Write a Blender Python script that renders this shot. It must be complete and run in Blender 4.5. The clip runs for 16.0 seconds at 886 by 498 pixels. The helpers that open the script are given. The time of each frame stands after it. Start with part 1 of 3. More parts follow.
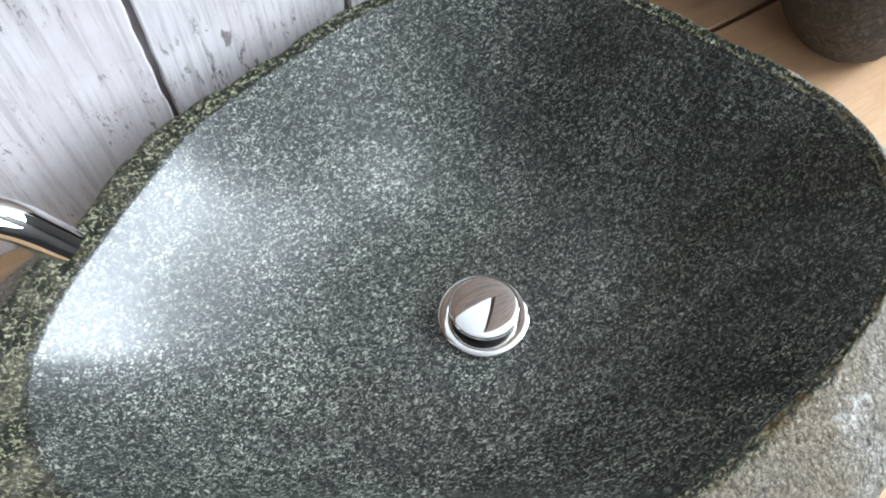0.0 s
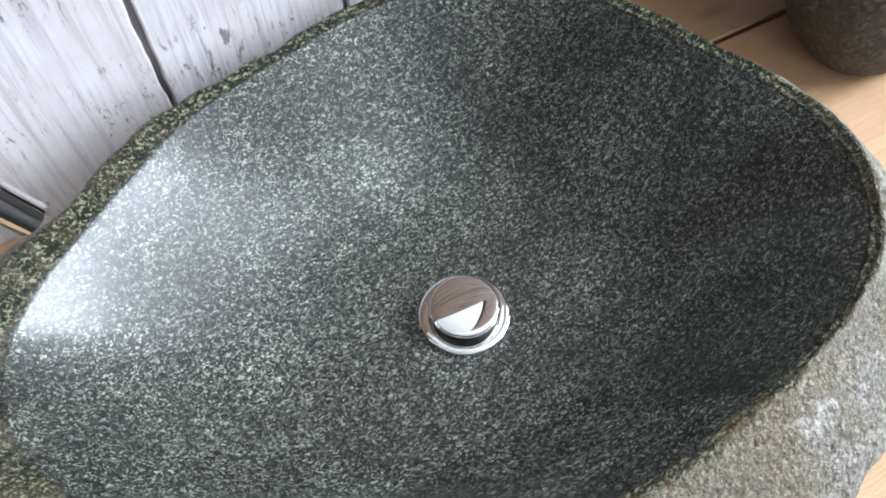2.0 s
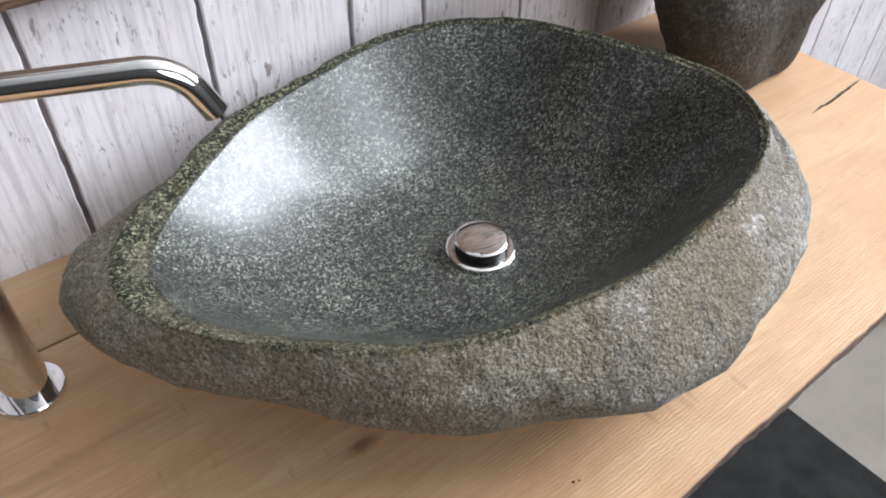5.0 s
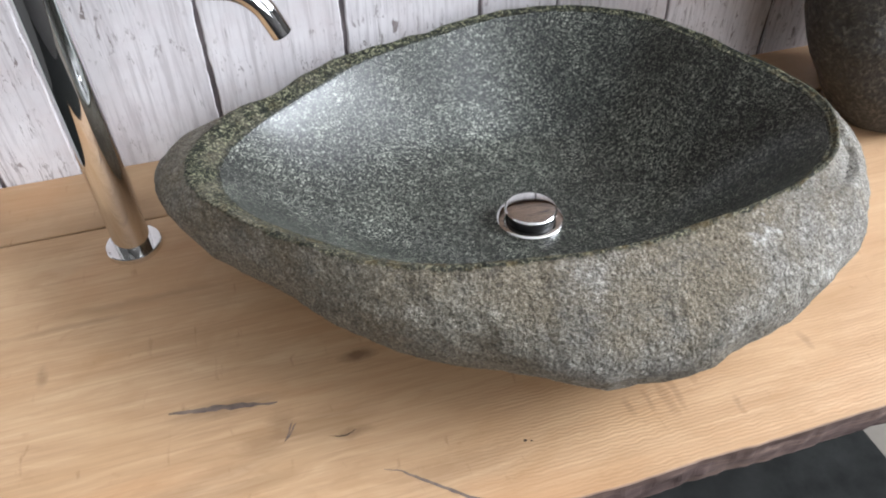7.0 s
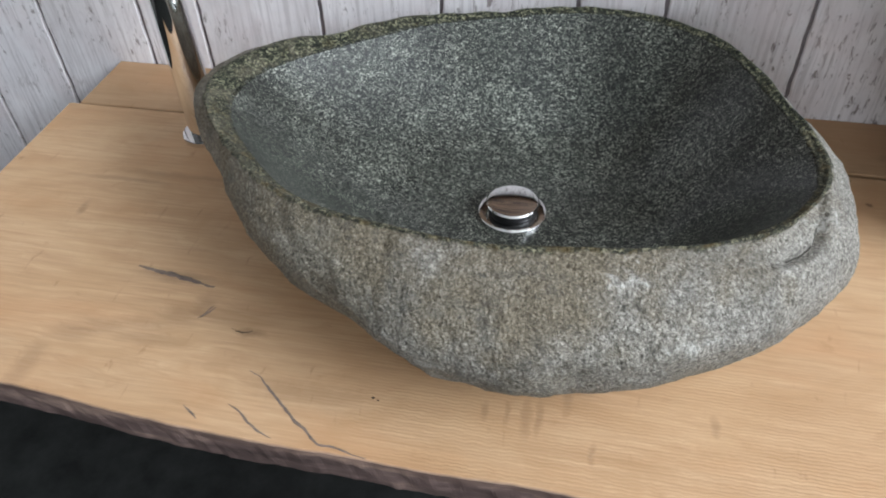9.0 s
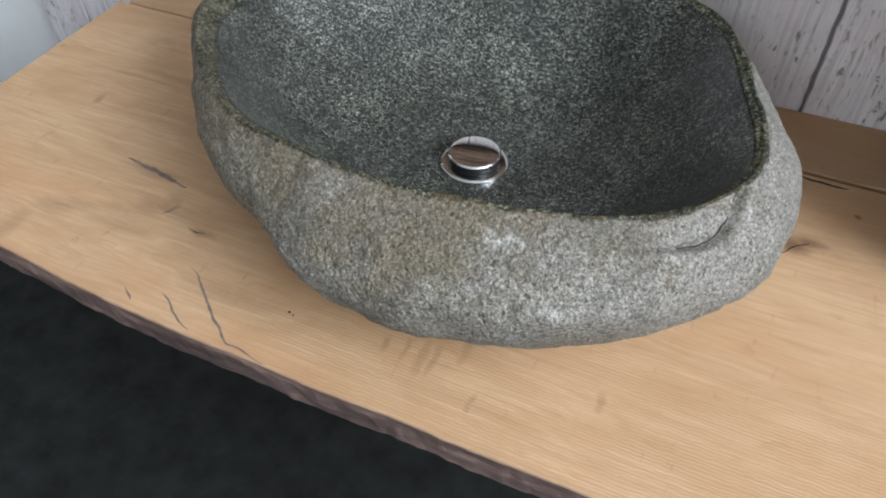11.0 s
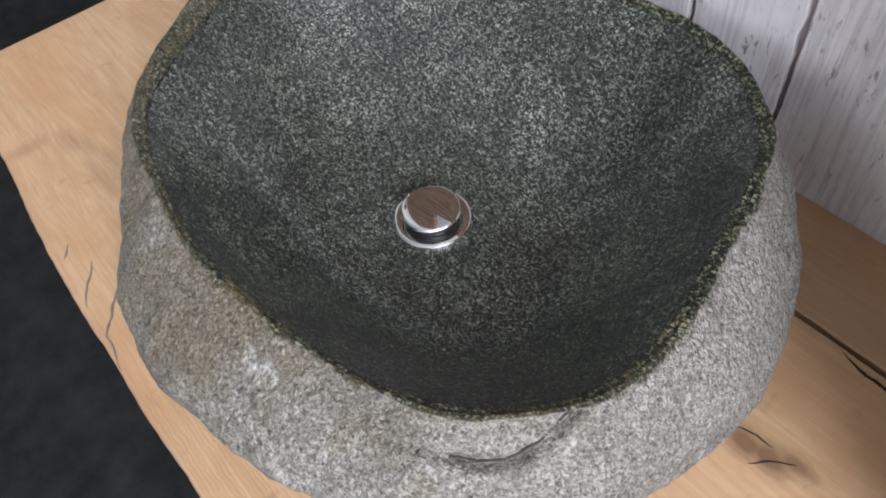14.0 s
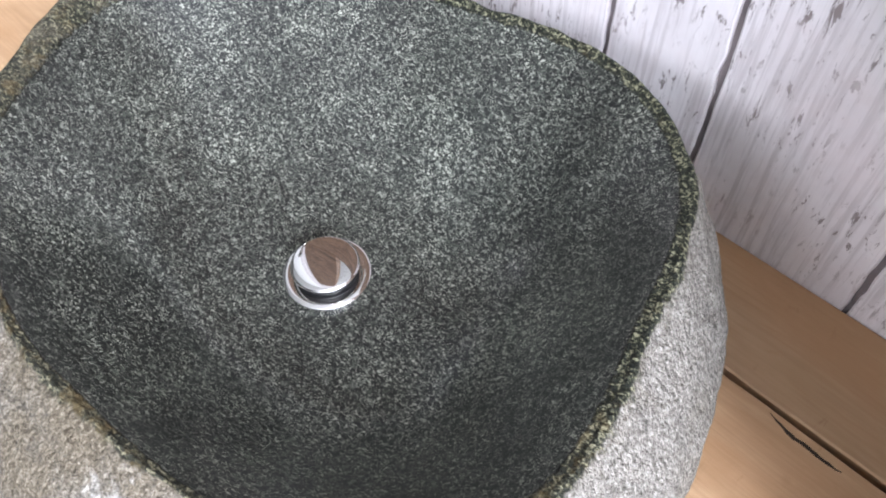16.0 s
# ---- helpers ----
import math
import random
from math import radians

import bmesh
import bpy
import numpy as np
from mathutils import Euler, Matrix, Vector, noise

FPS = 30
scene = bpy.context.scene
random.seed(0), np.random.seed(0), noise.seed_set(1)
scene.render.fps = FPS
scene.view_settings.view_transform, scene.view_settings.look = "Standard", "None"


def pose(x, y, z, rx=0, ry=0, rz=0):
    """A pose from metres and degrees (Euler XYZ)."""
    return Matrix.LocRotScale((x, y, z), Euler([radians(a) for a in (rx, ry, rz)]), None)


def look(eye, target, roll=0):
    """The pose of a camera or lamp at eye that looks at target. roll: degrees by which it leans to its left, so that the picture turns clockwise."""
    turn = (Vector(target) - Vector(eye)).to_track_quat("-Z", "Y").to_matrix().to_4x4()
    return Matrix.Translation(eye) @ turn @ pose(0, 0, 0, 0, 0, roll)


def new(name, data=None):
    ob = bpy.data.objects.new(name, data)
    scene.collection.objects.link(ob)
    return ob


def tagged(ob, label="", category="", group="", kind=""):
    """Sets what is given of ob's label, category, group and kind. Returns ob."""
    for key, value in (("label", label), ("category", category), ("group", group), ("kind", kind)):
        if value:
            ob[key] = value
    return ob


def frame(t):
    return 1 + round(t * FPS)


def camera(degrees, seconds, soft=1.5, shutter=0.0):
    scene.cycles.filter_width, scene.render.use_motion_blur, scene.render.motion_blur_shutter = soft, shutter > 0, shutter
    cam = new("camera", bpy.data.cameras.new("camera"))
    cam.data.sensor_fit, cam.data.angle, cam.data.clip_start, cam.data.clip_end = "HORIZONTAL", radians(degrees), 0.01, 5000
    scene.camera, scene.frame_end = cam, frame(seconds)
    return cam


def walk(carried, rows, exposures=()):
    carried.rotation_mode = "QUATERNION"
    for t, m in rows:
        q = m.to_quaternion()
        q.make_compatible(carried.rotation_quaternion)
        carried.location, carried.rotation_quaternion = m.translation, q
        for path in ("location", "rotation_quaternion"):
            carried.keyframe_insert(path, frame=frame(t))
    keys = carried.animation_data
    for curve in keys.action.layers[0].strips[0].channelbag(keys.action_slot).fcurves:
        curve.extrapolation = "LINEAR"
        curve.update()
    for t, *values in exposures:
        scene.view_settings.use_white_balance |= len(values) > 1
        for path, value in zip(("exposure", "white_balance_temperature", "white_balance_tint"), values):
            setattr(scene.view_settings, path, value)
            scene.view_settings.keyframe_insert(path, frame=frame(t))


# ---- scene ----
cam = camera(61.9, 16.0, soft=2.0)
PATH = [
    (0, (0.049, 0.012, 0.527), (0.61, 0.894, -1.179), 0.7),
    (0.5, (0.087, 0.013, 0.537), (0.643, 0.938, -1.147), -1.3),
    (1, (0.122, 0.02, 0.533), (0.629, 0.974, -1.151), -2.9),
    (1.5, (0.123, 0.018, 0.523), (0.576, 0.967, -1.178), -2.8),
    (2, (0.076, -0.021, 0.521), (0.573, 0.948, -1.156), -2.0),
    (2.5, (0.018, -0.058, 0.53), (0.63, 0.916, -1.106), -0.5),
    (3, (-0.037, -0.091, 0.543), (0.677, 0.909, -1.035), 0.1),
    (3.2, (-0.057, -0.103, 0.543), (0.711, 0.911, -1.0), 1.2),
    (5.3, (-0.157, -0.182, 0.507), (0.768, 0.95, -0.857), 1.4),
    (5.5, (-0.162, -0.189, 0.5), (0.749, 0.963, -0.857), 2.2),
    (6, (-0.134, -0.206, 0.498), (0.559, 1.04, -0.905), 1.4),
    (6.5, (-0.053, -0.266, 0.5), (0.368, 1.092, -0.906), 1.0),
    (7, (-0.033, -0.31, 0.516), (0.373, 1.094, -0.849), -1.1),
    (7.5, (0.027, -0.326, 0.521), (0.288, 1.109, -0.847), -1.2),
    (8, (0.15, -0.34, 0.517), (0.136, 1.093, -0.878), 0.9),
    (8.5, (0.173, -0.367, 0.512), (0.115, 1.062, -0.887), -1.5),
    (9, (0.258, -0.353, 0.517), (-0.056, 1.055, -0.868), -2.0),
    (9.5, (0.332, -0.345, 0.513), (-0.104, 1.005, -0.896), -1.4),
    (9.7, (0.337, -0.349, 0.512), (-0.07, 0.998, -0.91), -1.2),
    (11.8, (0.452, -0.284, 0.536), (-0.205, 0.876, -0.955), -0.7),
    (12, (0.457, -0.266, 0.541), (-0.218, 0.876, -0.956), -1.0),
    (12.5, (0.494, -0.169, 0.539), (-0.36, 0.804, -0.986), -3.2),
    (13, (0.533, -0.095, 0.527), (-0.424, 0.716, -1.031), -4.4),
    (13.5, (0.556, -0.05, 0.522), (-0.46, 0.667, -1.044), -7.2),
    (14, (0.548, -0.019, 0.517), (-0.47, 0.658, -1.066), -8.3),
    (14.5, (0.535, 0.011, 0.509), (-0.449, 0.681, -1.098), -7.7),
    (15, (0.524, 0.031, 0.504), (-0.44, 0.71, -1.111), -7.4),
    (15.5, (0.515, 0.049, 0.509), (-0.42, 0.778, -1.101), -5.6),
    (16, (0.5, 0.047, 0.497), (-0.362, 0.858, -1.115), -2.0),
]
EXPOSURES = ((0.0, 0.26, 6150, 8), (1.0, 0.24, 6150, 9), (3.2, 0.31, 6300, 11), (5.3, 0.05, 6500, 13), (7.0, 0.02, 6450, 12), (8.0, -0.18, 6420, 11), (8.5, -0.24, 6400, 10), (9.5, -0.35, 6350, 9), (12.0, -0.34, 6250, 10), (12.5, -0.50, 6250, 11), (13.0, -0.62, 6350, 14), (13.5, -0.52, 6400, 15), (14.5, 0.05, 6350, 15), (16.0, 0.52, 6300, 17))
walk(cam, [(t, look(eye, target, roll)) for t, eye, target, roll in PATH], EXPOSURES)


# ---- world, light, exposure ----
TABLE_H = 0.85                      # height of the counter's top over the floor; the top is z = 0
FLOOR = -TABLE_H
CEIL = 3.1

world = bpy.data.worlds.new("world")
scene.world = world
world.use_nodes = True
wn = world.node_tree
sky = wn.nodes.new("ShaderNodeTexSky")
sky.sky_type, sky.sun_disc = "NISHITA", False
sky.sun_elevation, sky.sun_rotation = radians(40), radians(200)
wn.nodes["Background"].inputs["Strength"].default_value = 0.1
wn.links.new(sky.outputs["Color"], wn.nodes["Background"].inputs["Color"])


def window_light(name, eye, target, sx, sy, watts, colour):
    lamp = bpy.data.lights.new(name, "AREA")
    lamp.shape, lamp.size, lamp.size_y, lamp.energy, lamp.color = "RECTANGLE", sx, sy, watts, colour
    ob = new(name, lamp)
    ob.matrix_world = look(eye, target)
    return ob


# daylight standing in the window openings
WIN_R = (-2.35, 0.05, 1.53, 2.95)       # right wall: y0, y1, z0, z1
WIN_F = (-0.5, 1.1, 0.5, 2.1)          # front wall: x0, x1, z0, z1
RIGHT, LEFT, FRONT, BACK = 3.2, -2.6, -2.8, 0.488
window_light("daylight_right", (RIGHT + 0.06, -1.15, 2.24), (0.2, -1.15, 2.24), 2.4, 1.42, 370, (0.86, 0.93, 1.0))
window_light("daylight_front", (0.3, FRONT - 0.06, 1.3), (0.3, 0.2, 1.3), 1.6, 1.6, 47, (0.92, 0.97, 1.0))


# ---- materials ----
class Nodes:
    """Short hand for a node tree."""

    def __init__(self, name):
        self.mat = bpy.data.materials.new(name)
        self.mat.use_nodes = True
        self.t = self.mat.node_tree
        self.bsdf = self.t.nodes["Principled BSDF"]

    def add(self, kind, **values):
        n = self.t.nodes.new("ShaderNode" + kind)
        for k, v in values.items():
            n.inputs[k.replace("_", " ")].default_value = v
        return n

    def link(self, a, b):
        self.t.links.new(a, b)
        return b

    def coords(self, scale=(1, 1, 1), random=False, which="Object"):
        c = self.add("TexCoord")
        m = self.add("Mapping", Scale=scale)
        self.link(c.outputs[which], m.inputs["Vector"])
        if random:
            info = self.add("ObjectInfo")
            v = self.add("CombineXYZ")
            k = self.add("Math")
            k.operation = "MULTIPLY"
            k.inputs[1].default_value = 37.0
            self.link(info.outputs["Random"], k.inputs[0])
            for s in "XYZ":
                self.link(k.outputs[0], v.inputs[s])
            self.link(v.outputs[0], m.inputs["Location"])
        return m.outputs[0]

    def noise(self, vec, scale, detail=4.0, rough=0.6, distortion=0.0):
        n = self.add("TexNoise", Scale=scale, Detail=detail, Roughness=rough, Distortion=distortion)
        self.link(vec, n.inputs["Vector"])
        return n.outputs["Fac"]

    def ramp(self, fac, *stops, mode="LINEAR"):
        r = self.add("ValToRGB")
        r.color_ramp.interpolation = mode
        e = r.color_ramp.elements
        while len(e) < len(stops):
            e.new(0.5)
        for el, (pos, col) in zip(e, stops):
            el.position = pos
            el.color = (*col, 1) if isinstance(col, tuple) else (col, col, col, 1)
        self.link(fac, r.inputs["Fac"])
        return r.outputs["Color"]

    def mix(self, fac, a, b, mode="MIX"):
        m = self.t.nodes.new("ShaderNodeMix")
        m.data_type, m.blend_type = "RGBA", mode
        for k, v in ((0, fac), (6, a), (7, b)):
            if hasattr(v, "is_linked"):
                self.link(v, m.inputs[k])
            else:
                m.inputs[k].default_value = (*v, 1) if isinstance(v, tuple) else (v if k == 0 else (v, v, v, 1))
        return m.outputs[2]

    def math(self, op, a, b=0.0, clamp=False):
        m = self.add("Math")
        m.operation, m.use_clamp = op, clamp
        for k, v in ((0, a), (1, b)):
            if hasattr(v, "is_linked"):
                self.link(v, m.inputs[k])
            else:
                m.inputs[k].default_value = v
        return m.outputs[0]

    def attribute(self, name):
        a = self.add("Attribute")
        a.attribute_name = name
        return a.outputs["Fac"]

    def finish(self, colour, rough=0.5, bump=None, strength=0.3, distance=0.002, metal=0.0, spec=0.5):
        for key, v in (("Base Color", colour), ("Roughness", rough), ("Metallic", metal), ("Specular IOR Level", spec)):
            if hasattr(v, "is_linked"):
                self.link(v, self.bsdf.inputs[key])
            else:
                self.bsdf.inputs[key].default_value = (*v, 1) if isinstance(v, tuple) else v
        if bump is not None:
            b = self.add("Bump", Strength=strength, Distance=distance)
            self.link(bump, b.inputs["Height"])
            self.link(b.outputs[0], self.bsdf.inputs["Normal"])
        return self.mat


def basin_stone():
    """Granite-like river stone: honed dark inside, olive broken rim, natural grey-brown skin outside."""
    n = Nodes("basin_stone")
    v = n.coords()
    grain = n.noise(v, 290, 2.0, 0.55, 0.6)
    flake = n.noise(n.coords((1.0, 1.5, 1.3)), 370, 2.0, 0.6, 1.4)
    broad = n.noise(v, 9, 4, 0.6)
    mid = n.noise(v, 45, 3, 0.6)
    # honed inside
    inside = n.ramp(grain, (0.40, (0.0022, 0.0030, 0.0025)), (0.52, (0.0110, 0.0135, 0.0110)), (0.66, (0.074, 0.081, 0.066)))
    inside = n.mix(n.math("MULTIPLY", n.ramp(flake, (0.555, 0.0), (0.625, 0.97)), n.ramp(mid, (0.35, 0.60), (0.58, 1.0))), inside, (0.44, 0.45, 0.38))
    inside = n.mix(n.ramp(broad, (0.40, 0.0), (0.7, 0.25)), inside, (0.014, 0.020, 0.015))
    inside = n.mix(1.0, inside, n.ramp(n.noise(v, 12, 4, 0.6, 0.8), (0.34, 0.55), (0.52, 0.90), (0.68, 1.25)), "MULTIPLY")
    # broken rim
    rimg = n.noise(n.coords((1.0, 1.4, 1.4)), 300, 3.0, 0.6, 1.0)
    rim = n.ramp(rimg, (0.40, (0.006, 0.008, 0.005)), (0.53, (0.030, 0.034, 0.020)), (0.63, (0.36, 0.35, 0.225)))
    rim = n.mix(n.ramp(n.noise(v, 70, 4, 0.7), (0.55, 0.0), (0.70, 0.35)), rim, (0.10, 0.075, 0.028))
    side = n.add("SeparateXYZ")
    n.link(n.coords(), side.inputs[0])
    bare = n.ramp(n.math("ADD", side.outputs["Y"], n.math("MULTIPLY", n.noise(v, 18, 3, 0.6), 0.12)), (0.0, 1.0), (0.10, 0.0))
    worn = n.ramp(rimg, (0.36, (0.012, 0.013, 0.009)), (0.52, (0.046, 0.046, 0.030)), (0.65, (0.28, 0.26, 0.17)))
    worn = n.mix(n.ramp(n.noise(v, 70, 4, 0.7), (0.50, 0.0), (0.64, 0.55)), worn, (0.14, 0.095, 0.034))
    rim = n.mix(bare, rim, worn)
    # natural skin
    fine = n.noise(v, 410, 4.0, 0.70, 0.9)
    skin = n.ramp(fine, (0.34, (0.090, 0.081, 0.068)), (0.50, (0.350, 0.324, 0.284)), (0.66, (0.66, 0.622, 0.560)))
    brown = n.ramp(fine, (0.34, (0.056, 0.048, 0.033)), (0.51, (0.232, 0.202, 0.145)), (0.66, (0.52, 0.465, 0.355)))
    pos = n.add("SeparateXYZ")
    n.link(n.coords(), pos.inputs[0])
    lean = n.math("MULTIPLY_ADD", pos.outputs["X"], -2.6)
    lean.node.inputs[2].default_value = 0.50
    patina = n.math("ADD", lean, n.math("MULTIPLY", n.math("SUBTRACT", n.noise(v, 7, 4, 0.65), 0.5), 3.4))
    skin = n.mix(n.ramp(patina, (0.05, 0.0), (0.8, 0.72)), skin, brown)
    high = n.math("MULTIPLY_ADD", pos.outputs["Z"], 9.0)
    high.node.inputs[2].default_value = -0.74
    high = n.math("SUBTRACT", high, n.math("MULTIPLY", n.math("MAXIMUM", pos.outputs["X"], 0.06), 2.6))
    under = n.math("ADD", high, n.math("MULTIPLY", n.math("SUBTRACT", n.noise(v, 14, 4, 0.65), 0.5), 1.9))
    skin = n.mix(n.ramp(under, (0.0, 0.0), (0.42, 0.80)), skin, n.mix(0.4, brown, (0.19, 0.135, 0.082)))
    bright = n.ramp(n.noise(n.coords((1.0, 1.0, 1.6)), 17, 5, 0.7), (0.52, 0.0), (0.68, 0.45))
    skin = n.mix(bright, skin, n.ramp(fine, (0.32, (0.12, 0.113, 0.098)), (0.50, (0.355, 0.332, 0.285)), (0.66, (0.62, 0.592, 0.525))))
    cloud = n.ramp(n.noise(v, 34, 5, 0.7), (0.34, 0.45), (0.50, 0.0))
    skin = n.mix(cloud, skin, (0.12, 0.112, 0.098))
    # front light painted into the skin: brighter low down, dimmer at the shoulder
    low_light = n.math("ADD", n.math("MULTIPLY", pos.outputs["Z"], 9.0), n.math("MULTIPLY", n.noise(v, 10, 4, 0.6), 0.9))
    skin = n.mix(1.0, skin, n.ramp(low_light, (0.85, 1.80), (1.50, 0.80)), "MULTIPLY")
    pale = n.ramp(n.noise(v, 22, 5, 0.7), (0.60, 0.0), (0.72, 0.4))
    for px, py, pz, size in ((0.100, -0.190, 0.150, 0.010), (0.096, -0.188, 0.142, 0.009), (0.092, -0.187, 0.134, 0.007), (0.144, -0.213, 0.115, 0.016), (-0.040, -0.236, 0.070, 0.022), (-0.015, -0.238, 0.045, 0.024), (0.236, -0.100, 0.140, 0.018)):
        off = n.add("VectorMath")
        off.operation = "DISTANCE"
        wob = n.add("TexNoise", Scale=55.0, Detail=3.0)
        n.link(v, wob.inputs["Vector"])
        n.link(n.mix(0.045, v, wob.outputs["Color"], "LINEAR_LIGHT"), off.inputs[0])
        off.inputs[1].default_value = (px, py, pz)
        pale = n.math("MAXIMUM", pale, n.ramp(off.outputs["Value"], (size * 0.2, 0.92), (size * 1.1, 0.0)))
    skin = n.mix(n.math("MULTIPLY", pale, n.ramp(fine, (0.38, 0.35), (0.55, 1.0))), skin, (0.55, 0.53, 0.49))
    pit = n.ramp(n.noise(v, 170, 3, 0.7), (0.28, 0.75), (0.40, 0.0))
    skin = n.mix(pit, skin, (0.05, 0.047, 0.04))
    west = n.math("MULTIPLY_ADD", pos.outputs["X"], -6.0, True)
    west.node.inputs[2].default_value = -0.62
    rim = n.mix(n.math("MULTIPLY", west, n.ramp(mid, (0.44, 0.0), (0.66, 0.40))), rim, brown)
    # zones: 0 skin, 1 rim, 2 inside, with ragged borders
    z = n.math("ADD", n.attribute("band"), n.math("MULTIPLY", n.math("SUBTRACT", n.noise(v, 120, 4, 0.7), 0.5), 0.9))
    to_rim = n.ramp(z, (0.40, 0.0), (0.60, 1.0))
    to_in = n.ramp(n.math("SUBTRACT", z, 1.0), (0.40, 0.0), (0.60, 1.0))
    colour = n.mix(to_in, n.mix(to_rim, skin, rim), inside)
    gloss_in = n.math("MULTIPLY_ADD", broad, 0.10)
    gloss_in.node.inputs[2].default_value = 0.36
    gloss_in = n.math("ADD", gloss_in, n.math("MULTIPLY", flake, 0.10))
    rough = n.mix(to_in, 0.72, gloss_in)
    height = n.math("ADD", n.math("MULTIPLY", grain, 0.7), n.math("MULTIPLY", n.noise(v, 90, 5, 0.72), 1.9))
    depth = n.mix(to_in, height, n.math("MULTIPLY", height, 0.045))
    n.link(n.math("MULTIPLY", to_in, 0.46), n.bsdf.inputs["Coat Weight"])
    n.bsdf.inputs["Coat Roughness"].default_value = 0.20
    return n.finish(colour, rough, depth, 1.0, 0.0050, spec=n.mix(to_in, 0.30, 0.36))


def dark_stone():
    n = Nodes("dark_stone")
    v = n.coords()
    grain = n.noise(v, 190, 4, 0.65, 0.4)
    c = n.ramp(grain, (0.34, (0.007, 0.006, 0.0045)), (0.52, (0.024, 0.020, 0.015)), (0.68, (0.105, 0.095, 0.076)))
    c = n.mix(n.ramp(n.noise(v, 9, 4, 0.6), (0.4, 0.0), (0.7, 0.6)), c, (0.034, 0.025, 0.015))
    h = n.math("ADD", grain, n.noise(v, 60, 5, 0.7))
    return n.finish(c, 0.7, h, 0.9, 0.004)


def oak(name, tint=1.0, knots=()):
    """Oiled oak, grain along x, with saw marks, medullary flecks and knots."""
    n = Nodes(name)
    base = n.coords()
    warp = n.noise(n.coords((2.0, 9.0, 9.0)), 1.6, 3, 0.5)
    # knots bend the grain and darken it
    dark = None
    wob = n.add("TexNoise", Scale=75.0, Detail=3.0, Roughness=0.6)
    n.link(base, wob.inputs["Vector"])
    loose = n.mix(0.004, base, wob.outputs["Color"], "LINEAR_LIGHT")
    for x, y, sx, sy, amount in knots:
        m = n.add("Mapping", Scale=(1 / sx, 1 / sy, 0.0), Location=(-x / sx, -y / sy, 0.0))
        n.link(loose, m.inputs["Vector"])
        length = n.add("VectorMath")
        length.operation = "LENGTH"
        n.link(m.outputs[0], length.inputs[0])
        f = n.add("MapRange")
        n.link(length.outputs["Value"], f.inputs["Value"])
        for key, value in (("From Min", 0.30), ("From Max", 1.05), ("To Min", amount), ("To Max", 0.0)):
            f.inputs[key].default_value = value
        dark = f.outputs[0] if dark is None else n.math("MAXIMUM", dark, f.outputs[0])
    sep = n.add("SeparateXYZ")
    n.link(base, sep.inputs[0])
    y = n.math("ADD", sep.outputs["Y"], n.math("MULTIPLY", warp, 0.10))
    if dark is not None:
        y = n.math("ADD", y, n.math("MULTIPLY", dark, 0.03))
    comb = n.add("CombineXYZ")
    n.link(n.math("MULTIPLY", sep.outputs["X"], 0.045), comb.inputs["X"])
    n.link(y, comb.inputs["Y"])
    n.link(n.math("MULTIPLY", sep.outputs["Z"], 0.6), comb.inputs["Z"])
    rings = n.noise(comb.outputs[0], 85, 5, 0.72)
    broad = n.noise(comb.outputs[0], 16, 3, 0.5)
    fibre = n.noise(n.coords((14, 420, 200)), 1.0, 4, 0.65)
    c = n.ramp(rings, (0.28, (0.41 * tint, 0.250 * tint, 0.135 * tint)), (0.50, (0.515 * tint, 0.337 * tint, 0.196 * tint)), (0.72, (0.60 * tint, 0.412 * tint, 0.254 * tint)))
    c = n.mix(n.ramp(broad, (0.32, 0.0), (0.68, 0.40)), c, (0.51 * tint, 0.305 * tint, 0.160 * tint))
    c = n.mix(n.ramp(fibre, (0.34, 0.45), (0.52, 0.0)), c, (0.34, 0.205, 0.112))
    wide = n.noise(n.coords((6.5, 12.0, 3.0)), 1.0, 4, 0.6, 2.2)
    c = n.mix(n.ramp(wide, (0.44, 0.0), (0.70, 0.45)), c, (0.385 * tint, 0.222 * tint, 0.105 * tint))
    swirl = n.add("TexWave", Scale=9.0, Distortion=9.0, Detail=3.0)
    swirl.bands_direction = "Y"
    swirl.inputs["Detail Scale"].default_value = 0.6
    n.link(n.coords((1.3, 4.2, 1.0)), swirl.inputs["Vector"])
    calm = n.ramp(n.noise(base, 4.0, 3, 0.6), (0.40, 0.15), (0.60, 0.50))
    c = n.mix(n.math("MULTIPLY", n.ramp(swirl.outputs["Fac"], (0.0, 1.0), (0.45, 0.0)), calm), c, (0.44 * tint, 0.275 * tint, 0.150 * tint))
    tick = n.ramp(n.noise(n.coords((95, 26, 20)), 1.0, 3, 0.6, 0.5), (0.66, 0.0), (0.74, 0.55))
    c = n.mix(tick, c, (0.30 * tint, 0.165 * tint, 0.085 * tint))
    heart = n.noise(n.coords((2.4, 7.0, 2.0)), 1.0, 4, 0.6, 0.8)
    c = n.mix(n.ramp(heart, (0.50, 0.0), (0.68, 0.45)), c, (0.47 * tint, 0.235 * tint, 0.105 * tint))
    c = n.mix(n.ramp(heart, (0.30, 0.40), (0.46, 0.0)), c, (0.62 * tint, 0.43 * tint, 0.255 * tint))
    # redder wood towards the right end, with some shade painted into its tone
    red = n.math("ADD", sep.outputs["X"], n.math("MULTIPLY", heart, 0.3))
    c = n.mix(n.ramp(red, (0.55, 0.0), (0.95, 0.42)), c, (0.40 * tint, 0.225 * tint, 0.118 * tint))
    line = n.noise(n.coords((2.2, 260, 90)), 1.0, 3, 0.7)
    c = n.mix(n.ramp(line, (0.58, 0.0), (0.72, 0.26)), c, (0.36 * tint, 0.19 * tint, 0.09 * tint))
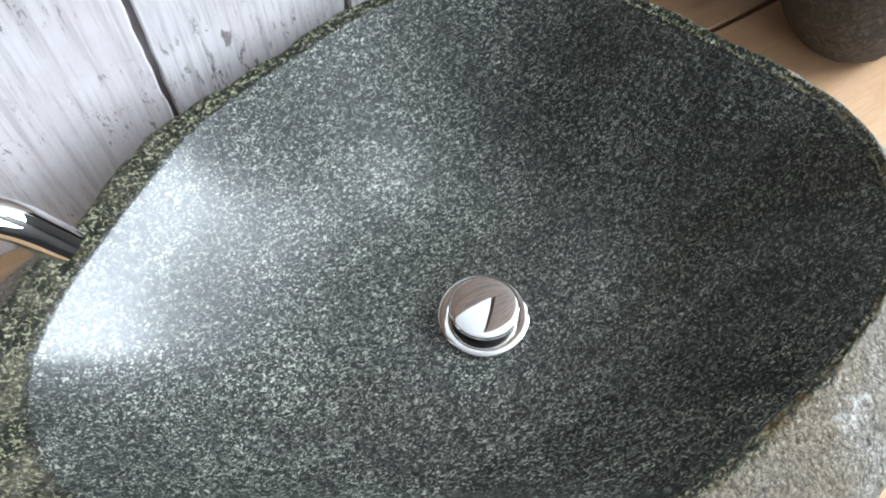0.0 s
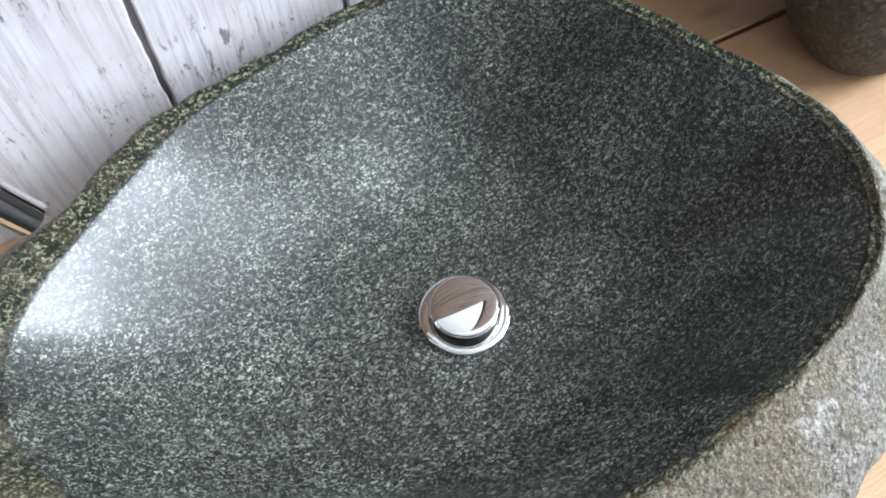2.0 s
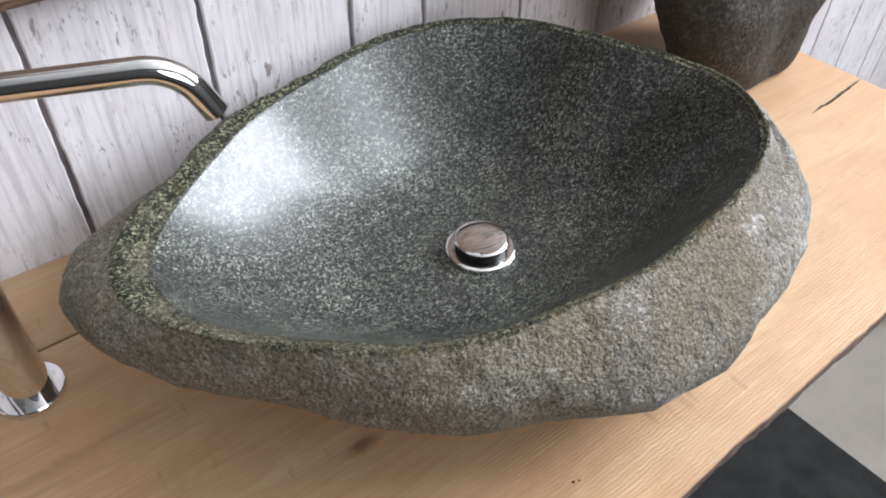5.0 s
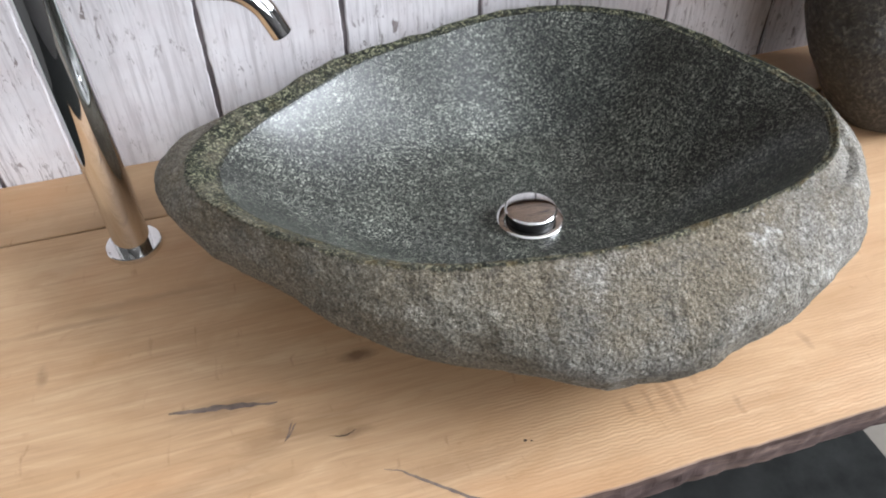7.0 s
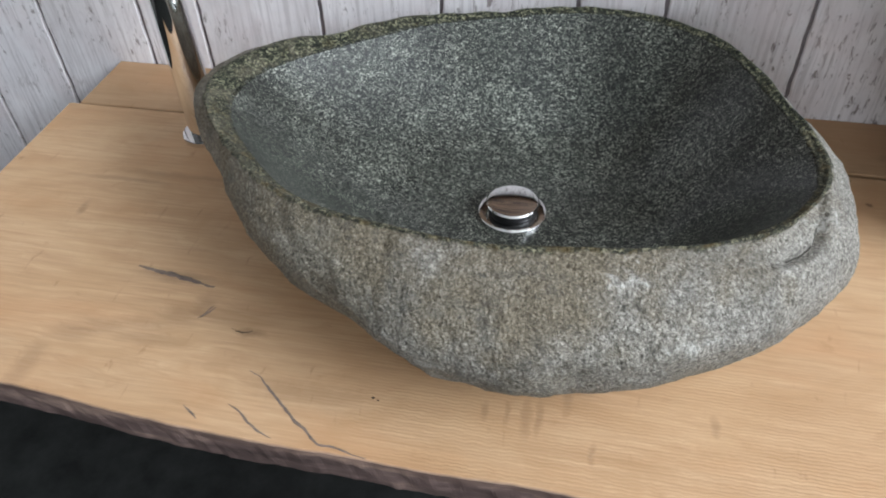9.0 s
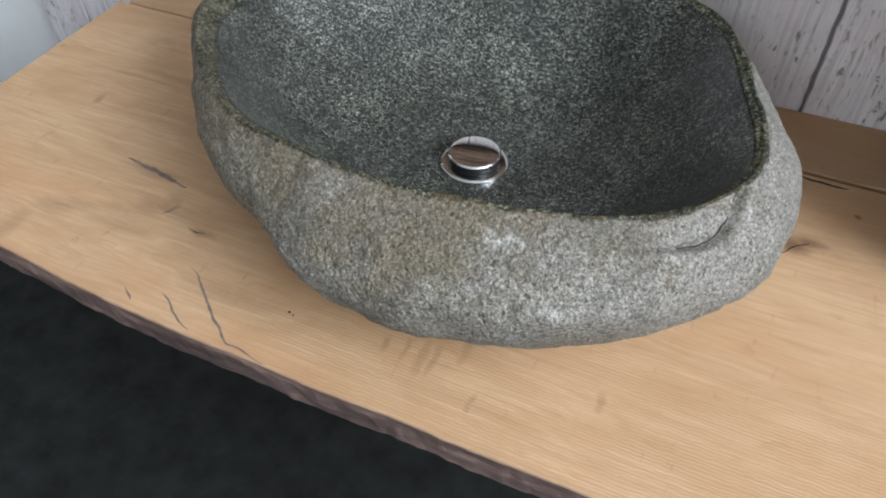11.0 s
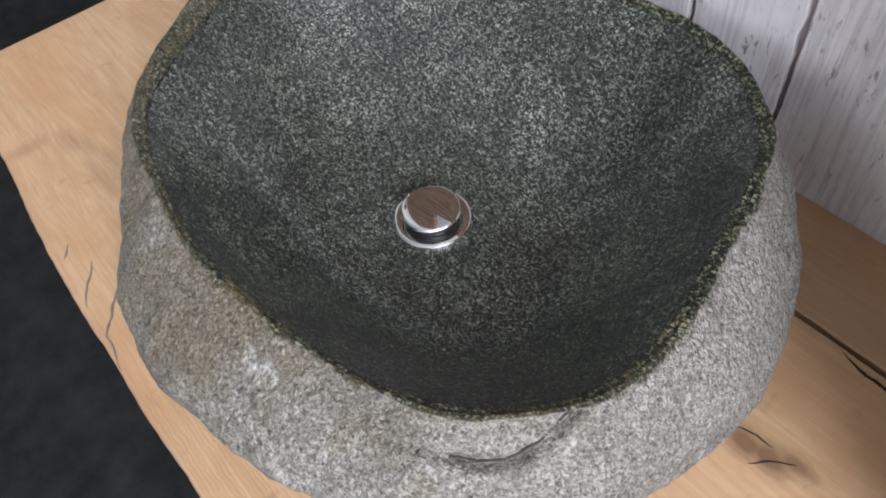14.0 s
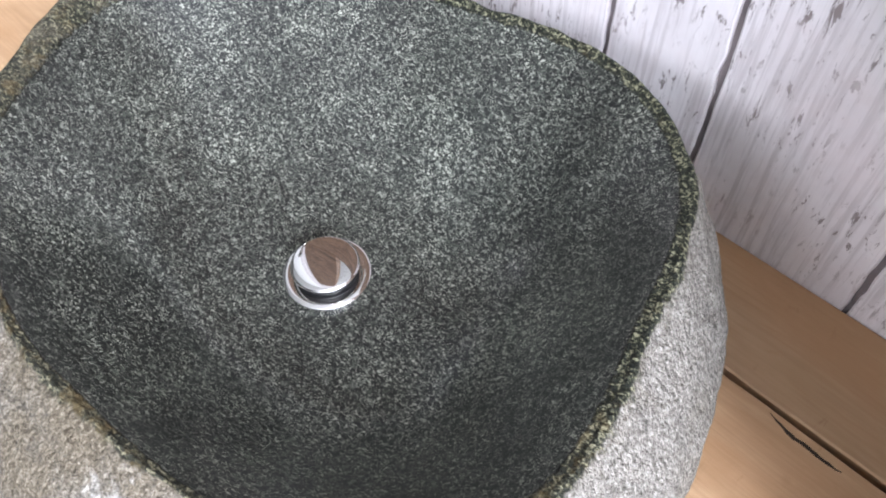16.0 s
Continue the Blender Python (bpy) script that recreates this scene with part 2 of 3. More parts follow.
    spots = n.noise(n.coords((24, 60, 24)), 1.0, 4, 0.65, 0.6)
    c = n.mix(n.ramp(spots, (0.62, 0.0), (0.74, 0.35)), c, (0.33, 0.18, 0.085))
    if dark is not None:
        c = n.mix(dark, c, (0.13, 0.066, 0.034))
    # sawn, weathered edge
    edge = n.attribute("edge")
    bark = n.ramp(n.noise(n.coords((9, 60, 60)), 1.0, 5, 0.7), (0.3, (0.045, 0.030, 0.028)), (0.52, (0.15, 0.102, 0.092)), (0.70, (0.36, 0.25, 0.20)))
    c = n.mix(edge, c, bark)
    saw = n.add("TexWave", Scale=98.0, Distortion=5.0, Detail=3.0)
    saw.bands_direction = "Y"
    n.link(base, saw.inputs["Vector"])
    strip = n.math("ADD", sep.outputs["Y"], n.math("MULTIPLY", n.noise(base, 5.0, 3, 0.6), 0.16))
    patch = n.math("MULTIPLY", n.ramp(strip, (0.11, 1.0), (0.19, 0.0)), n.ramp(sep.outputs["X"], (0.04, 0.0), (0.14, 1.0)))
    patch = n.math("MULTIPLY", patch, n.ramp(n.noise(n.coords((6, 30, 6)), 1.0, 3, 0.6), (0.35, 0.3), (0.6, 1.0)))
    c = n.mix(n.math("MULTIPLY", n.math("MULTIPLY", n.ramp(saw.outputs["Fac"], (0.1, 0.42), (0.6, 0.0)), patch), n.math("SUBTRACT", 1.0, edge)), c, (0.36 * tint, 0.205 * tint, 0.10 * tint))
    h = n.math("ADD", n.math("MULTIPLY", fibre, 0.45), n.math("MULTIPLY", n.math("MULTIPLY", saw.outputs["Fac"], patch), 0.35))
    h = n.math("ADD", h, n.math("MULTIPLY", rings, 0.35))
    rough = n.ramp(rings, (0.3, 0.50), (0.7, 0.62))
    return n.finish(c, rough, h, 0.40, 0.0012, spec=0.35)


def flaked_paint():
    """White paint worn off upright boards."""
    n = Nodes("flaked_white_paint")
    v = n.coords((1, 1, 1), random=True)
    tall = n.coords((16, 16, 2.6), random=True)
    fine = n.coords((210, 210, 8), random=True)
    c = n.ramp(n.noise(v, 7, 5, 0.65), (0.30, (0.60, 0.565, 0.575)), (0.55, (0.72, 0.69, 0.70)), (0.75, (0.78, 0.765, 0.775)))
    c = n.mix(n.ramp(n.noise(fine, 1.0, 4, 0.7), (0.38, 0.62), (0.52, 0.0)), c, (0.44, 0.405, 0.415))
    gate = n.ramp(n.noise(v, 11, 4, 0.6), (0.43, 0.0), (0.56, 1.0))
    chips = n.ramp(n.noise(n.coords((150, 150, 46), random=True), 1.0, 5, 0.74, 0.4), (0.57, 0.0), (0.61, 0.95))
    chips = n.math("MULTIPLY", chips, gate)
    scratch = n.ramp(n.noise(n.coords((260, 260, 16), random=True), 1.0, 3, 0.65, 0.3), (0.62, 0.0), (0.68, 0.7))
    gate2 = n.ramp(n.noise(n.coords((1, 1, 1), random=True), 16, 4, 0.6), (0.46, 0.0), (0.60, 1.0))
    chips = n.math("MAXIMUM", chips, n.math("MULTIPLY", scratch, gate2))
    c = n.mix(chips, c, (0.20, 0.165, 0.16))
    streak = n.ramp(n.noise(tall, 1.0, 5, 0.72), (0.60, 0.0), (0.72, 0.45))
    c = n.mix(streak, c, (0.44, 0.40, 0.405))
    blush = n.ramp(n.noise(v, 9, 5, 0.7), (0.48, 0.0), (0.70, 0.50))
    c = n.mix(blush, c, (0.60, 0.52, 0.525))
    h = n.math("SUBTRACT", n.math("MULTIPLY", n.noise(fine, 1.0, 4, 0.7), 0.5), chips)
    return n.finish(c, 0.6, h, 0.35, 0.001, spec=0.3)


def plain(name, colour, rough=0.8, scale=6.0, vary=0.12, bump=0.2, metal=0.0, grain=180.0, spec=0.4):
    n = Nodes(name)
    v = n.coords()
    lo = tuple(c * (1 - vary) for c in colour)
    hi = tuple(min(1.0, c * (1 + vary)) for c in colour)
    c = n.ramp(n.noise(v, scale, 5, 0.65), (0.3, lo), (0.7, hi))
    return n.finish(c, rough, n.noise(v, grain, 4, 0.7), bump, 0.001, metal, spec)


def rough_wood():
    n = Nodes("brown_rough_wood")
    v = n.coords((4, 46, 46))
    w = n.noise(v, 1.0, 5, 0.65, 1.2)
    fine = n.noise(n.coords((20, 200, 200)), 1.0, 4, 0.7)
    c = n.ramp(w, (0.34, (0.014, 0.007, 0.005)), (0.44, (0.065, 0.034, 0.020)), (0.52, (0.19, 0.115, 0.070)), (0.60, (0.09, 0.050, 0.029)), (0.68, (0.02, 0.010, 0.006)))
    c = n.mix(n.ramp(fine, (0.3, 0.4), (0.5, 0.0)), c, (0.07, 0.04, 0.025))
    return n.finish(c, 0.65, n.math("ADD", w, fine), 0.5, 0.003)


def chrome():
    n = Nodes("polished_chrome")
    v = n.coords()
    r = n.ramp(n.noise(v, 30, 4, 0.6), (0.35, 0.02), (0.7, 0.05))
    return n.finish((0.80, 0.79, 0.78), r, None, metal=1.0)


STONE = basin_stone()
DARK_STONE = dark_stone()
KNOTS = (
    (-0.012, 0.036, 0.020, 0.008, 0.50), (0.008, 0.112, 0.020, 0.008, 0.75), (-0.065, 0.050, 0.026, 0.006, 0.35),
    (0.497, 0.246, 0.026, 0.016, 0.80), (0.515, 0.248, 0.024, 0.016, 0.80), (0.530, 0.257, 0.022, 0.010, 0.7), (-0.030, 0.050, 0.055, 0.022, 0.22), (-0.10, 0.012, 0.05, 0.010, 0.22), (0.246, -0.012, 0.006, 0.022, 0.3), (0.06, -0.02, 0.06, 0.014, 0.18), (-0.170, 0.012, 0.030, 0.004, 0.40), (0.571, 0.313, 0.005, 0.004, 0.75),
    (-0.110, 0.090, 0.052, 0.009, 0.40), (-0.196, -0.030, 0.014, 0.034, 0.24), (-0.176, 0.008, 0.030, 0.016, 0.24), (-0.148, 0.020, 0.040, 0.011, 0.24), (-0.112, 0.028, 0.042, 0.012, 0.22), (-0.084, 0.042, 0.028, 0.018, 0.24), (-0.066, 0.058, 0.016, 0.020, 0.28),
    (-0.260, 0.170, 0.006, 0.016, 0.35), (0.278, 0.013, 0.005, 0.018, 0.32), (0.212, -0.010, 0.004, 0.012, 0.36), (0.395, 0.008, 0.005, 0.012, 0.30), (0.256, -0.010, 0.004, 0.020, 0.34), (-0.17, 0.24, 0.09, 0.006, 0.25), (-0.24, 0.225, 0.08, 0.005, 0.22), (0.03, 0.20, 0.06, 0.02, 0.25), (0.30, -0.035, 0.004, 0.012, 0.35), (0.23, -0.01, 0.003, 0.014, 0.30),
)
OAK_FRONT = oak("oiled_oak_front_board", 1.0, KNOTS)
OAK_BACK = oak("oiled_oak_back_board", 0.80, ((0.62, 0.40, 0.03, 0.01, 0.4),))
CRACK = plain("dark_crack", (0.035, 0.022, 0.014), 0.9)
SPLIT = plain("crack_in_stone", (0.055, 0.048, 0.040), 0.9, 90.0, 0.5)
FILLED = plain("grey_filled_crack", (0.17, 0.125, 0.105), 0.8, 60.0, 0.4)
PAINT = flaked_paint()
GROOVE = plain("dark_groove", (0.165, 0.142, 0.145), 0.85, 20.0, 0.4)
PLASTER = plain("pale_plaster", (0.80, 0.81, 0.80), 0.8, 3.0, 0.06)
CARPET = plain("black_carpet", (0.0165, 0.0172, 0.0165), 0.95, 14.0, 0.45, 0.8, grain=420.0, spec=0.2)
CONCRETE = plain("beige_concrete", (0.20, 0.178, 0.150), 0.8, 5.0, 0.15)
DULL_WALL = plain("grey_wall_paint", (0.085, 0.082, 0.079), 0.85, 3.0, 0.08)
CEILING_MAT = plain("white_ceiling_paint", (0.62, 0.62, 0.61), 0.85, 2.0, 0.05)
ROUGH_WOOD = rough_wood()
MIRROR = plain("silvered_glass", (0.86, 0.88, 0.87), 0.015, 3.0, 0.01, 0.0, 1.0)
CHROME = chrome()
GASKET = plain("black_rubber", (0.012, 0.012, 0.013), 0.45)


# ---- mesh helpers ----
def mesh_ob(name, verts, faces, material, parent=None, label="", smooth=True, attrs=None, sharp=0):
    me = bpy.data.meshes.new(name)
    me.from_pydata([tuple(v) for v in verts], [], faces)
    me.materials.append(material)
    if smooth:
        me.shade_smooth()
        if sharp:
            me.set_sharp_from_angle(angle=radians(sharp))
    for key, values in (attrs or {}).items():
        me.attributes.new(key, "FLOAT", "POINT").data.foreach_set("value", np.asarray(values, dtype=np.float32))
    me.update()
    ob = new(name, me)
    if parent is not None:
        ob.parent = parent
    if label:
        ob["label"] = label
    return ob


def part(name, bm, material, parent, label="", smooth=False):
    me = bpy.data.meshes.new(name)
    bmesh.ops.recalc_face_normals(bm, faces=bm.faces)
    bm.to_mesh(me)
    bm.free()
    me.materials.append(material)
    if smooth:
        me.shade_smooth()
    ob = new(name, me)
    if parent is not None:
        ob.parent = parent
    if label:
        ob["label"] = label
    return ob


def box(x0, x1, y0, y1, z0, z1, bevel=0.0):
    bm = bmesh.new()
    bmesh.ops.create_cube(bm, size=1.0, matrix=Matrix.Translation(((x0 + x1) / 2, (y0 + y1) / 2, (z0 + z1) / 2)) @ Matrix.Diagonal((x1 - x0, y1 - y0, z1 - z0, 1)))
    if bevel:
        bmesh.ops.bevel(bm, geom=list(bm.edges), offset=bevel, segments=2, affect="EDGES", profile=0.6)
    return bm


def lathe(profile, n=64, cap=True):
    """Verts and faces of a turned body; profile: (radius, z) from below to above."""
    verts, faces = [], []
    for r, z in profile:
        for i in range(n):
            a = math.tau * i / n
            verts.append((r * math.cos(a), r * math.sin(a), z))
    for j in range(len(profile) - 1):
        for i in range(n):
            k = (i + 1) % n
            faces.append((j * n + i, j * n + k, (j + 1) * n + k, (j + 1) * n + i))
    if cap:
        faces.append(tuple(range(n - 1, -1, -1)))
        faces.append(tuple(range((len(profile) - 1) * n, len(profile) * n)))
    return verts, faces


def tube(path, radius, n=32):
    """Verts and faces of a round pipe along a path, closed at both ends."""
    verts, faces = [], []
    side = None
    for j, p in enumerate(path):
        a, b = path[max(j - 1, 0)], path[min(j + 1, len(path) - 1)]
        d = (b - a).normalized()
        if side is None:
            side = d.cross(Vector((0, 0, 1))).normalized()
        side = (side - d * side.dot(d)).normalized()
        up = d.cross(side)
        for i in range(n):
            w = math.tau * i / n
            verts.append(p + side * (radius * math.cos(w)) + up * (radius * math.sin(w)))
    for j in range(len(path) - 1):
        for i in range(n):
            k = (i + 1) % n
            faces.append((j * n + i, j * n + k, (j + 1) * n + k, (j + 1) * n + i))
    faces.append(tuple(range(n - 1, -1, -1)))
    faces.append(tuple(range((len(path) - 1) * n, len(path) * n)))
    return verts, faces


def wavy(x, y=0.0, z=0.0, s=1.0):
    return noise.noise(Vector((x * s, y * s, z * s)))


# ---- floor, walls, ceiling ----
def setting(ob, label, category):
    return tagged(ob, label, category, kind="structure")


setting(part("floor", box(LEFT - 0.2, RIGHT + 0.2, FRONT - 0.2, BACK + 0.2, FLOOR - 0.1, FLOOR - 0.004), CONCRETE, None), "beige grey concrete floor of the showroom", "floor")
tagged(part("carpet", box(LEFT + 0.01, 1.058, FRONT + 0.01, BACK - 0.022, FLOOR - 0.004, FLOOR + 0.004, 0.002), CARPET, None), "black flat carpet lying on the concrete floor", "carpet")
setting(part("ceiling", box(LEFT - 0.2, RIGHT + 0.2, FRONT - 0.2, BACK + 0.2, CEIL, CEIL + 0.1), CEILING_MAT, None), "plain white painted ceiling", "ceiling")
wall_back = setting(part("wall_north", box(LEFT - 0.2, RIGHT + 0.2, BACK + 0.004, BACK + 0.2, FLOOR, CEIL), PLASTER, None), "pale plaster wall partly clad with white boards", "wall")
setting(part("wall_west", box(LEFT - 0.2, LEFT, FRONT - 0.2, BACK + 0.004, FLOOR, CEIL), DULL_WALL, None), "plain grey painted wall", "wall")


def wall_with_opening(name, axis, at, a0, a1, opening, outward, label):
    o0, o1, z0, z1 = opening
    bm = bmesh.new()
    t0, t1 = sorted((at, at + outward * 0.2))
    for p0, p1, q0, q1 in ((a0, o0, FLOOR, CEIL), (o1, a1, FLOOR, CEIL), (o0, o1, FLOOR, z0), (o0, o1, z1, CEIL)):
        c = ((t0 + t1) / 2, (p0 + p1) / 2) if axis == "x" else ((p0 + p1) / 2, (t0 + t1) / 2)
        s = (t1 - t0, p1 - p0) if axis == "x" else (p1 - p0, t1 - t0)
        bmesh.ops.create_cube(bm, size=1.0, matrix=Matrix.Translation((*c, (q0 + q1) / 2)) @ Matrix.Diagonal((*s, q1 - q0, 1)))
    return setting(part(name, bm, DULL_WALL, None), label, "wall")


wall_with_opening("wall_east", "x", RIGHT, FRONT - 0.2, BACK + 0.004, WIN_R, 1, "grey painted wall with a wide window opening")
wall_with_opening("wall_south", "y", FRONT, LEFT, RIGHT, WIN_F, -1, "grey painted wall with a wide window opening")

# upright white boards on the back wall
GROOVES = (-0.715, -0.611, -0.478, -0.327, -0.2400, -0.073, 0.082, 0.2445, 0.343, 0.500, 0.661, 0.824, 0.985, 1.085, 1.245, 1.41, 1.57, 1.73, 1.83, 1.99, 2.15, 2.25, 2.41, 2.57, 2.73, 2.83, 2.99, 3.19)
setting(part("baseboard", box(-0.717, RIGHT - 0.002, BACK - 0.0115, BACK + 0.003, FLOOR + 0.004, CEIL - 0.002), GROOVE, None), "dark backing seen in the joints between boards", "backing")


def wall_board(x0, x1):
    gap = 0.0024
    n = 420
    verts, faces = [], []
    for j in range(n + 1):
        z = FLOOR + 0.006 + (CEIL - FLOOR - 0.010) * j / n
        l = x0 + gap + 0.0010 * wavy(x0 * 31, 0, z, 9) + 0.0016 * wavy(x0 * 31, 3, z * 3, 18) + 0.0008 * wavy(x0 * 31, 5, z * 3, 60)
        r = x1 - gap + 0.0010 * wavy(x1 * 31, 4, z, 9) + 0.0016 * wavy(x1 * 31, 7, z * 3, 18) + 0.0008 * wavy(x1 * 31, 9, z * 3, 60)
        for x, y in ((l, BACK - 0.002), (l, BACK - 0.0148), (l + 0.0015, BACK - 0.016), (r - 0.0015, BACK - 0.016), (r, BACK - 0.0148), (r, BACK - 0.002)):
            verts.append((x, y, z))
    for j in range(n):
        for i in range(5):
            a = j * 6 + i
            faces.append((a, a + 6, a + 7, a + 1))
    faces.append((0, 1, 2, 3, 4, 5))
    return mesh_ob("board", verts, faces, PAINT, wall_back, smooth=False)


for a, b in zip(GROOVES, GROOVES[1:]):
    wall_board(a, b)


# ---- counter ----
X0, X1 = -0.392, 0.868
JOINT = 0.3635


def front_y(x):
    return -0.0722 + 0.018 * math.exp(-((x + 0.25) / 0.17) ** 2) + 0.0018 * wavy(x, 1, 0, 14) + 0.0009 * wavy(x, 5, 0, 60)


def joint_gap(x):
    return 0.0008 + 0.0016 * max(0.0, min(1.0, (x - 0.1) / 0.5)) + 0.0006 * (1 + wavy(x, 8, 0, 25))


def counter_board(name, x0, front, back, thick, material, parent, live):
    """A thick board along x between two edge curves."""
    n = 420
    verts, faces, edge = [], [], []
    m = None
    for j in range(n + 1):
        x = x0 + (X1 - x0) * j / n
        yf, yb = front(x), back(x)
        rag = (lambda k: 0.0022 * wavy(x, k, 0, 30) + 0.0012 * wavy(x, k, 3, 110)) if live else (lambda k: 0.0)
        ring = [(yb, -thick, 0), (yb, -0.001, 0), (yb - 0.001, 0.0, 0)]
        ring += [(yb + (yf - yb) * s, 0.0, 0) for s in (0.25, 0.5, 0.75, 0.97)]
        ring += [(yf + 0.0015, 0.0, 0.05), (yf, -0.0015 if live else -0.001, 0.9 if live else 0)]
        ring += [(yf + rag(1) + 0.001, -thick * 0.25, live), (yf + rag(2) + 0.002, -thick * 0.5, live), (yf + rag(3) + 0.004, -thick * 0.78, live), (yf + 0.010 + rag(4), -thick, live)]
        m = len(ring)
        for y, z, e in ring:
            verts.append((x, y, z))
            edge.append(float(e))
    for j in range(n):
        for i in range(m):
            k = (i + 1) % m
            faces.append((j * m + i, j * m + k, (j + 1) * m + k, (j + 1) * m + i))
    faces.append(tuple(range(m)))
    faces.append(tuple(n * m + i for i in range(m - 1, -1, -1)))
    ob = mesh_ob(name, verts, faces, material, parent, smooth=False, attrs={"edge": edge})
    return ob


counter = tagged(new("wooden_counter"), "thick light oak counter top with a raw live front edge", "counter")
front_board = counter_board("front_board", X0, front_y, lambda x: JOINT - joint_gap(x), 0.052, OAK_FRONT, counter, 1)
back_board = counter_board("back_board", X0 + 0.013, lambda x: JOINT + joint_gap(x), lambda x: BACK - 0.0165, 0.046, OAK_BACK, counter, 0)
back_board["label"] = "darker oak rear board"
front_board["label"] = "light oiled oak board with knots and cracks"


def crack(points, width, material, parent, name="crack", lift=0.0004):
    """A thin ragged split that tapers to both ends."""
    pts = [Vector((x, y, 0)) for x, y in points]
    fine = []
    for a, b in zip(pts, pts[1:]):
        k = max(3, int((b - a).length / 0.003))
        fine += [a.lerp(b, i / k) for i in range(k)]
    fine.append(pts[-1])
    verts, faces = [], []
    n = len(fine)
    for i, p in enumerate(fine):
        d = (fine[min(i + 1, n - 1)] - fine[max(i - 1, 0)]).normalized()
        side = Vector((-d.y, d.x, 0))
        s = i / (n - 1)
        w = width * (math.sin(math.pi * min(max(s, 0.02), 0.98)) ** 0.6) * (0.75 + 0.5 * wavy(p.x, p.y, 2, 170)) * 0.5
        q = p + side * (0.0022 * wavy(p.x, p.y, 7, 45) + 0.0009 * wavy(p.x, p.y, 9, 150))
        for sgn, z in ((-1, -0.0006), (-1, lift), (1, lift), (1, -0.0006)):
            verts.append(q + side * (sgn * w) + Vector((0, 0, z)))
    for i in range(n - 1):
        for k in range(3):
            a = i * 4 + k
            faces.append((a, a + 1, a + 5, a + 4))
    return mesh_ob(name, verts, faces, material, parent, smooth=False)


crack([(-0.155, 0.098), (-0.111, 0.091), (-0.067, 0.083)], 0.0068, FILLED, front_board)
split = [(0.004, -0.006), (0.016, -0.012), (0.039, -0.029), (0.060, -0.048), (0.086, -0.064), (0.127, -0.0700)]
crack(split, 0.0032, FILLED, front_board)
crack([(0.000, -0.041), (0.023, -0.055), (0.047, -0.066)], 0.0023, FILLED, front_board)
crack([(-0.036, -0.048), (-0.021, -0.060)], 0.0022, FILLED, front_board)
crack([(-0.066, 0.042), (-0.058, 0.060)], 0.0014, FILLED, front_board)
crack([(0.736, 0.162), (0.80, 0.165), (0.866, 0.169)], 0.0050, CRACK, front_board)
crack([(-0.030, 0.0375), (-0.018, 0.034), (-0.010, 0.0375)], 0.0012, CRACK, front_board)
crack([(0.484, 0.250), (0.500, 0.256), (0.513, 0.256)], 0.0016, CRACK, front_board)
crack([(0.507, 0.2345), (0.518, 0.246), (0.531, 0.2565)], 0.0018, CRACK, front_board)
crack([(-0.064, 0.044), (-0.055, 0.058)], 0.0016, FILLED, front_board)
crack([(0.503, 0.357), (0.525, 0.352), (0.560, 0.352)], 0.0040, CRACK, front_board)
crack([(0.1165, -0.0135), (0.1195, -0.0135)], 0.0024, CRACK, front_board, "wormhole")
crack([(0.1215, -0.0160), (0.1240, -0.0162)], 0.0022, CRACK, front_board, "wormhole")

# ---- stone basin ----
CX, CY = 0.206, 0.202
RIM_R = (0.2362, -0.0127, 0.0206, 0.033, -0.0064, -0.011, -0.001, 0.0017, -0.009, -0.003, -0.0008, 0.0009, -0.0032, -0.0013, 0.0015, 0.0005, -0.0017)
RIM_Z = (0.1503, 0.0082, -0.0126, 0.0, 0.0021, -0.0002, -0.0008)
OUT_R = (0.269, -0.0022, 0.0052, 0.0341, -0.012, -0.0125, 0.0119, 0.0037, -0.0095, -0.0017, 0.0069, -0.0027, -0.0067, 0.003, 0.0017)
FOOT = (0.385, 0.048, 0.052, -0.034, -0.091)
WAIST = (0.0737, -0.0149, -0.0522, 0.0235, -0.0134)


def series(c, a):
    """A closed curve: mean, then cosine and sine of each harmonic."""
    return c[0] + sum(c[2 * k - 1] * math.cos(k * a) + c[2 * k] * math.sin(k * a) for k in range(1, (len(c) + 1) // 2))


def near(a, centre, width):
    d = (a - radians(centre) + math.pi) % math.tau - math.pi
    return math.exp(-(d / radians(width)) ** 2)


def flake_edge(ang):
    """Height of the broken flake's lower edge at an angle in degrees."""
    return 0.1455 + (0.0150 * ((ang - 329) / 12) ** 2 if ang > 329 else 0.0006 * (329 - ang)) + 0.0012 * wavy(ang * 0.2, 0, 0, 1)


